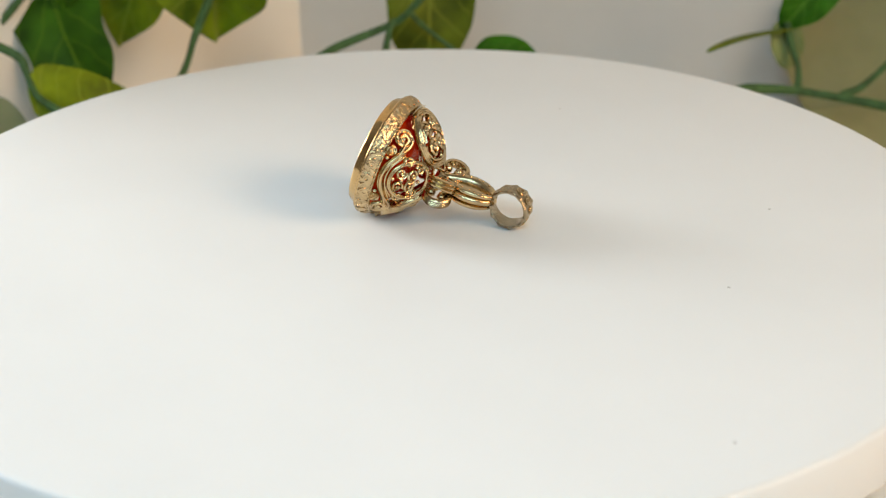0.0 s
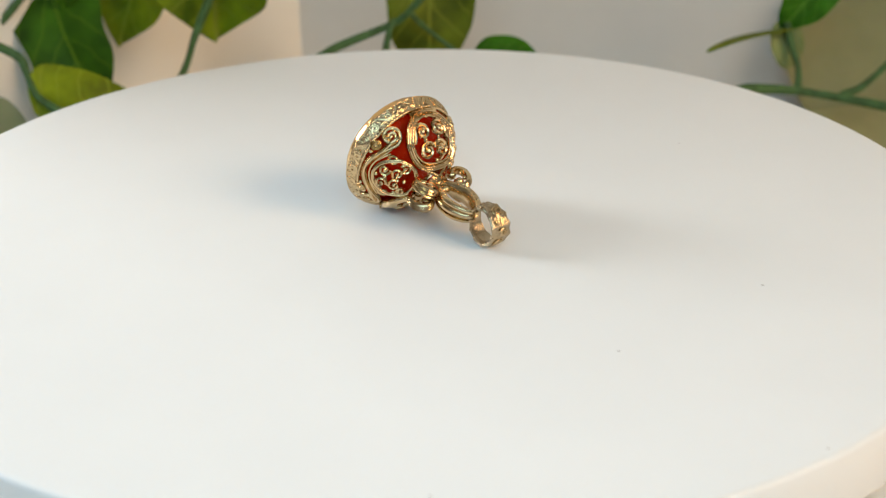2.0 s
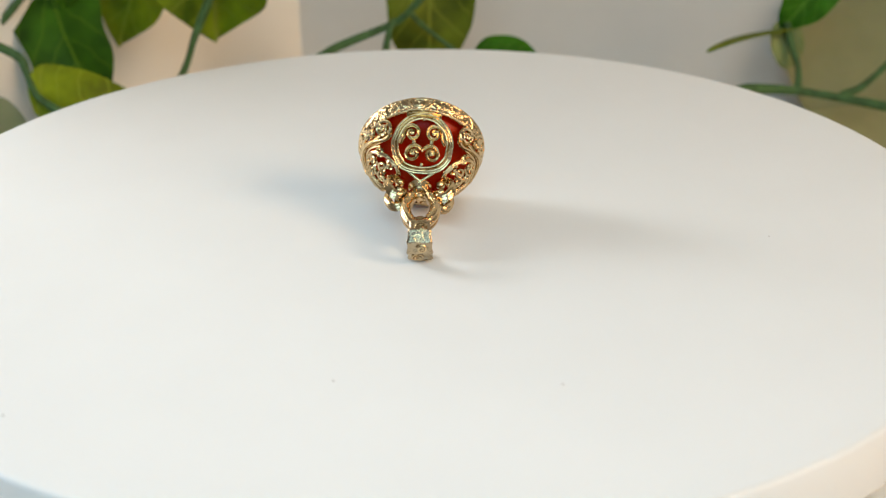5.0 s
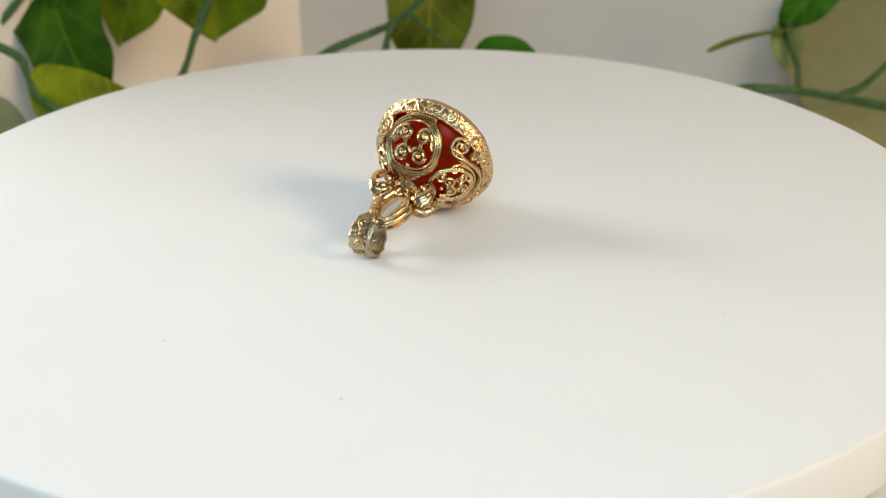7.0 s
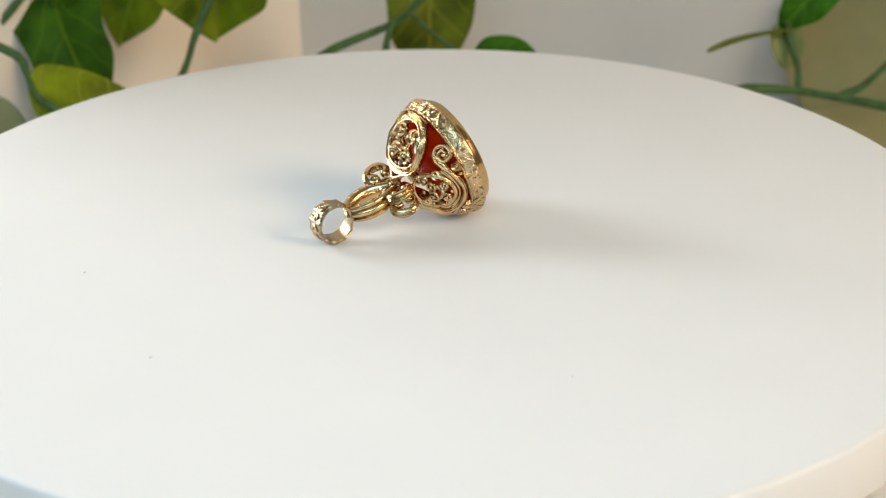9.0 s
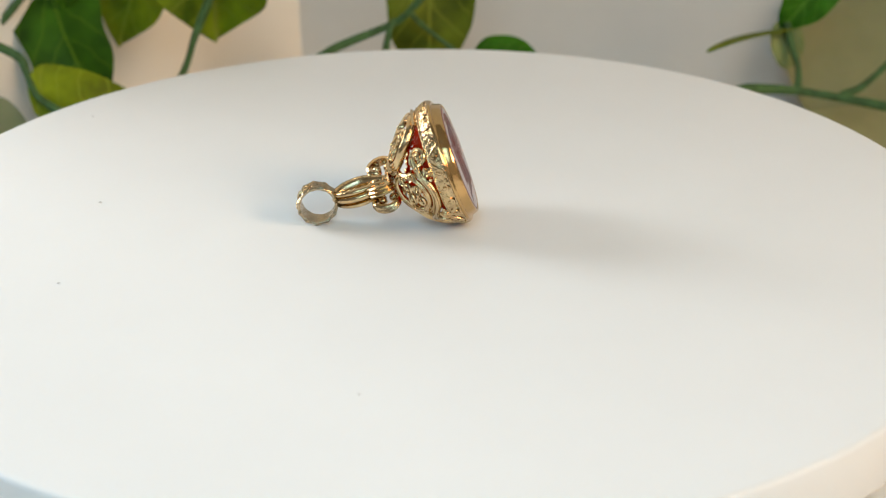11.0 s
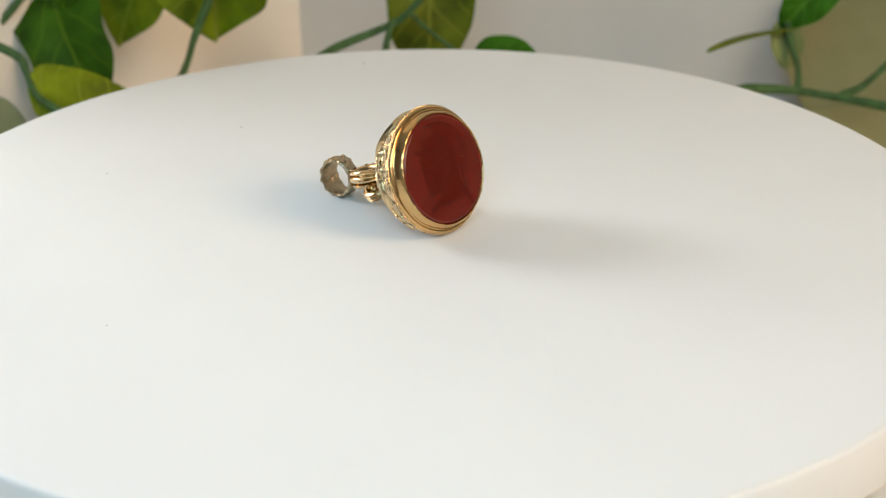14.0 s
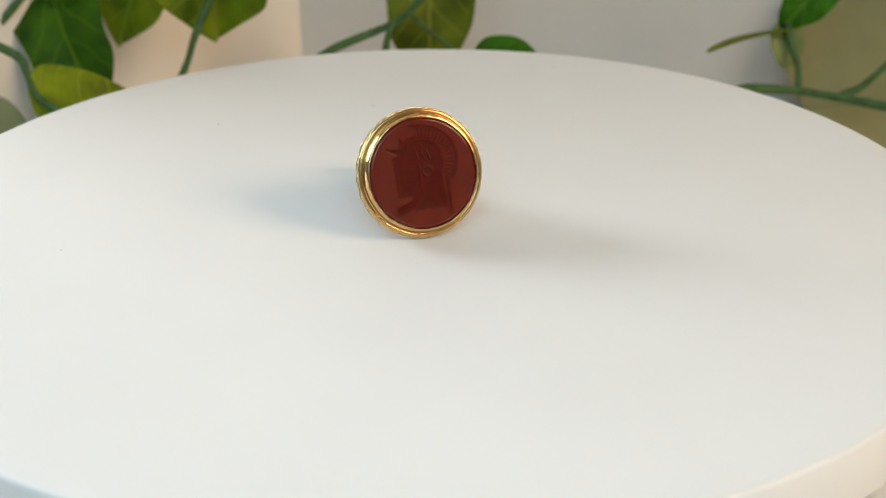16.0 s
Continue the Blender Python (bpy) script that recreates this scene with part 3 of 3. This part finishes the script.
# ---------------------------------------------------------------- ivy
def leaf(parent, base, tip, width, mat, facing=(0, -0.9, 0.43), bend=0.10, fold=0.18, lobes=0.25, seed=0, point=0.72):
    """A five-lobed ivy leaf from base to tip, folded along its midrib."""
    base, tip = Vector(base), Vector(tip)
    along = tip - base
    length = along.length
    v = along.normalized()
    n = Vector(facing)
    n = (n - v * n.dot(v)).normalized()
    u = v.cross(n)
    rng = random.Random(seed)
    rows, cols = 26, 12
    bm = bmesh.new()
    uv = bm.loops.layers.uv.new("leaf")
    grid, where = [], {}
    ph = rng.uniform(0, 6)
    for i in range(rows + 1):
        t = i / rows
        shape = (t + 0.015) ** 0.5 * (1.0 - t) ** point * (1.60 + 0.95 * point)
        shape *= 1 + lobes * (0.9 * math.exp(-((t - 0.25) / 0.10) ** 2) - 0.35 * math.exp(-((t - 0.48) / 0.09) ** 2) + 0.22 * math.exp(-((t - 0.66) / 0.09) ** 2))
        row = []
        for j in range(cols + 1):
            s = -1 + 2 * j / cols
            w = s * shape * width / 2 * (1 + 0.05 * math.sin(10 * t + ph + (2.0 if s > 0 else 0.0)) * t)
            h = fold * abs(w) - bend * length * (2 * t - 1) ** 2 + 0.035 * width * math.sin(5 * t + 2.5 * s + ph)
            back = -0.10 * length * abs(s) ** 1.5 * math.exp(-((t - 0.1) / 0.2) ** 2)
            p = bm.verts.new(base + v * (t * length + back) + u * w + n * h)
            where[p] = (s * shape * 0.8, t)
            row.append(p)
        grid.append(row)
    for a, b in zip(grid, grid[1:]):
        for j in range(cols):
            f = bm.faces.new((a[j], a[j + 1], b[j + 1], b[j]))
            for lp in f.loops:
                lp[uv].uv = where[lp.vert]
    bmesh.ops.remove_doubles(bm, verts=bm.verts, dist=1e-6)
    bmesh.ops.recalc_face_normals(bm, faces=bm.faces)
    bmesh.ops.solidify(bm, geom=bm.faces[:], thickness=0.00035)
    return part("leaf", bm, mat, parent, mat.name.replace("leaf_", "").replace("_", " ") + " ivy leaf", angle=70)


def stem(parent, keys, radius, taper=0.15):
    bm = bmesh.new()
    sweep(bm, smooth_path(keys, 30), disc_section(radius, radius * 0.85, 10), scale=lambda f: 1 + taper * math.sin(7 * f))
    return part("stem", bm, STEM, parent, angle=60)


def ivy():
    a = tagged(new("ivy_vine"), "artificial ivy trail with dark and yellow-green leaves", "plant", "ivy trails behind the turntable")
    leaf(a, (-0.1025, 0.1500, 0.0063), (-0.0871, 0.1300, -0.0288), 0.0232, LEAF_DARK, seed=1, lobes=0.16, point=0.75)
    leaf(a, (-0.0949, 0.1440, 0.0116), (-0.0964, 0.1440, -0.0023), 0.008, LEAF_DARK, seed=14, lobes=0.05)
    leaf(a, (-0.0950, 0.109, -0.0215), (-0.0752, 0.118, -0.0150), 0.029, LEAF_LIGHT, facing=(0.1, -0.7, 0.7), seed=2, lobes=0.05, point=1.35)
    leaf(a, (-0.0729, 0.150, 0.0159), (-0.0848, 0.150, -0.0149), 0.023, LEAF_LIGHT, seed=3, lobes=0.1, point=1.0)
    leaf(a, (-0.0547, 0.140, 0.0196), (-0.0558, 0.140, -0.0108), 0.036, LEAF_GREEN, seed=4, lobes=0.2, point=1.05)
    leaf(a, (-0.1159, 0.1220, -0.0222), (-0.1030, 0.1140, -0.0343), 0.015, LEAF_STAND_IN, seed=11, lobes=0.05)
    stem(a, [(-0.0542, 0.135, 0.0059), (-0.0569, 0.134, 0.0001), (-0.0597, 0.132, -0.0062), (-0.0615, 0.128, -0.0118), (-0.0640, 0.123, -0.0170)], 0.0011)
    stem(a, [(-0.1150, 0.120, -0.0010), (-0.1040, 0.120, -0.0067), (-0.1012, 0.118, -0.0109), (-0.0983, 0.114, -0.0157), (-0.0900, 0.110, -0.0200)], 0.0011)
    stem(a, [(-0.1200, 0.140, -0.0100), (-0.1093, 0.140, -0.0006), (-0.1000, 0.140, 0.0100)], 0.0012)
    b = tagged(new("ivy_vine"), "artificial ivy sprig with an olive leaf and grey-green stems", "plant", "ivy trails behind the turntable")
    leaf(b, (0.0030, 0.160, 0.0090), (0.0016, 0.152, -0.0240), 0.0240, LEAF_OLIVE, seed=5, lobes=0.05, point=0.6)
    leaf(b, (0.0150, 0.130, -0.0150), (0.0300, 0.130, -0.0112), 0.016, LEAF_BRIGHT, facing=(0.1, -0.5, 0.85), seed=6, lobes=0.05)
    stem(b, [(-0.0300, 0.128, -0.0130), (-0.0220, 0.135, -0.0104), (-0.0085, 0.140, -0.0063), (-0.0031, 0.140, -0.0025), (0.0060, 0.140, 0.0080)], 0.0011)
    stem(b, [(-0.0100, 0.129, -0.0130), (-0.0087, 0.136, -0.0074), (-0.0075, 0.140, -0.0052)], 0.0010)
    stem(b, [(-0.0036, 0.145, -0.0040), (0.0021, 0.150, -0.0112), (0.0110, 0.150, -0.0185)], 0.0007)
    c = tagged(new("ivy_vine"), "artificial ivy trail with thick green stem and few leaves", "plant", "ivy trails behind the turntable")
    leaf(c, (0.1100, 0.140, 0.0081), (0.0965, 0.138, -0.0082), 0.013, LEAF_BRIGHT, seed=7, lobes=0.05)
    leaf(c, (0.0974, 0.138, -0.0078), (0.0752, 0.130, -0.0108), 0.0065, LEAF_OLIVE, facing=(0, 0.2, 1), seed=8, lobes=0.0, fold=0.05, bend=0.03)
    leaf(c, (0.0974, 0.139, -0.0075), (0.1000, 0.140, -0.0207), 0.009, LEAF_PALE, seed=9, lobes=0.0)
    # leaf-shaped sheet added for the blurred olive zone on the right wall
    leaf(c, (0.1620, 0.1540, -0.0430), (0.1280, 0.1652, 0.0260), 0.089, LEAF_STAND_IN, facing=(-0.312, -0.95, 0.1), seed=12, lobes=0.0, fold=0.02, bend=0.02)
    # leaf-shaped sheet added over the table, its olive colour standing in for shade
    leaf(c, (0.1050, 0.1500, -0.0425), (0.1620, 0.1360, -0.0425), 0.030, LEAF_STAND_IN, facing=(0, -0.2, 1), seed=13, lobes=0.0, fold=0.02, bend=0.01)
    stem(c, [(0.0979, 0.139, -0.0068), (0.0993, 0.138, -0.0121), (0.1013, 0.136, -0.0186), (0.1013, 0.134, -0.0243)], 0.0011)
    stem(c, [(0.0800, 0.118, -0.0200), (0.0854, 0.125, -0.0206), (0.0990, 0.132, -0.0236), (0.1108, 0.130, -0.0250), (0.1300, 0.124, -0.0272)], 0.0015)
    stem(c, [(0.1120, 0.130, -0.0245), (0.1186, 0.132, -0.0223), (0.1300, 0.136, -0.0130)], 0.0010)


room()
support()
platter = turntable()
fob = seal_fob()
ivy()

# ---------------------------------------------------------------- movement
FOB_AT = pose(-0.00673, 0.00408, 0.01201) @ pose(0, 0, 0, 0, 0, -23.7) @ pose(0, 0, 0, 0, 19.52, 0)


def motions():
    """The platter turns steadily, clockwise from above, and carries the fob."""
    times = [0.5 * k for k in range(33)]
    slow = [float(np.interp(t, (0, 4, 8, 12, 16), (-3.07, -2.43, 0.0, 2.37, 4.13))) for t in times]
    turns = [(t, pose(0, 0, 0, 0, 0, -13.945 * t - d)) for t, d in zip(times, slow)]
    walk(platter, turns)
    walk(fob, [(t, m @ FOB_AT) for t, m in turns])


motions()
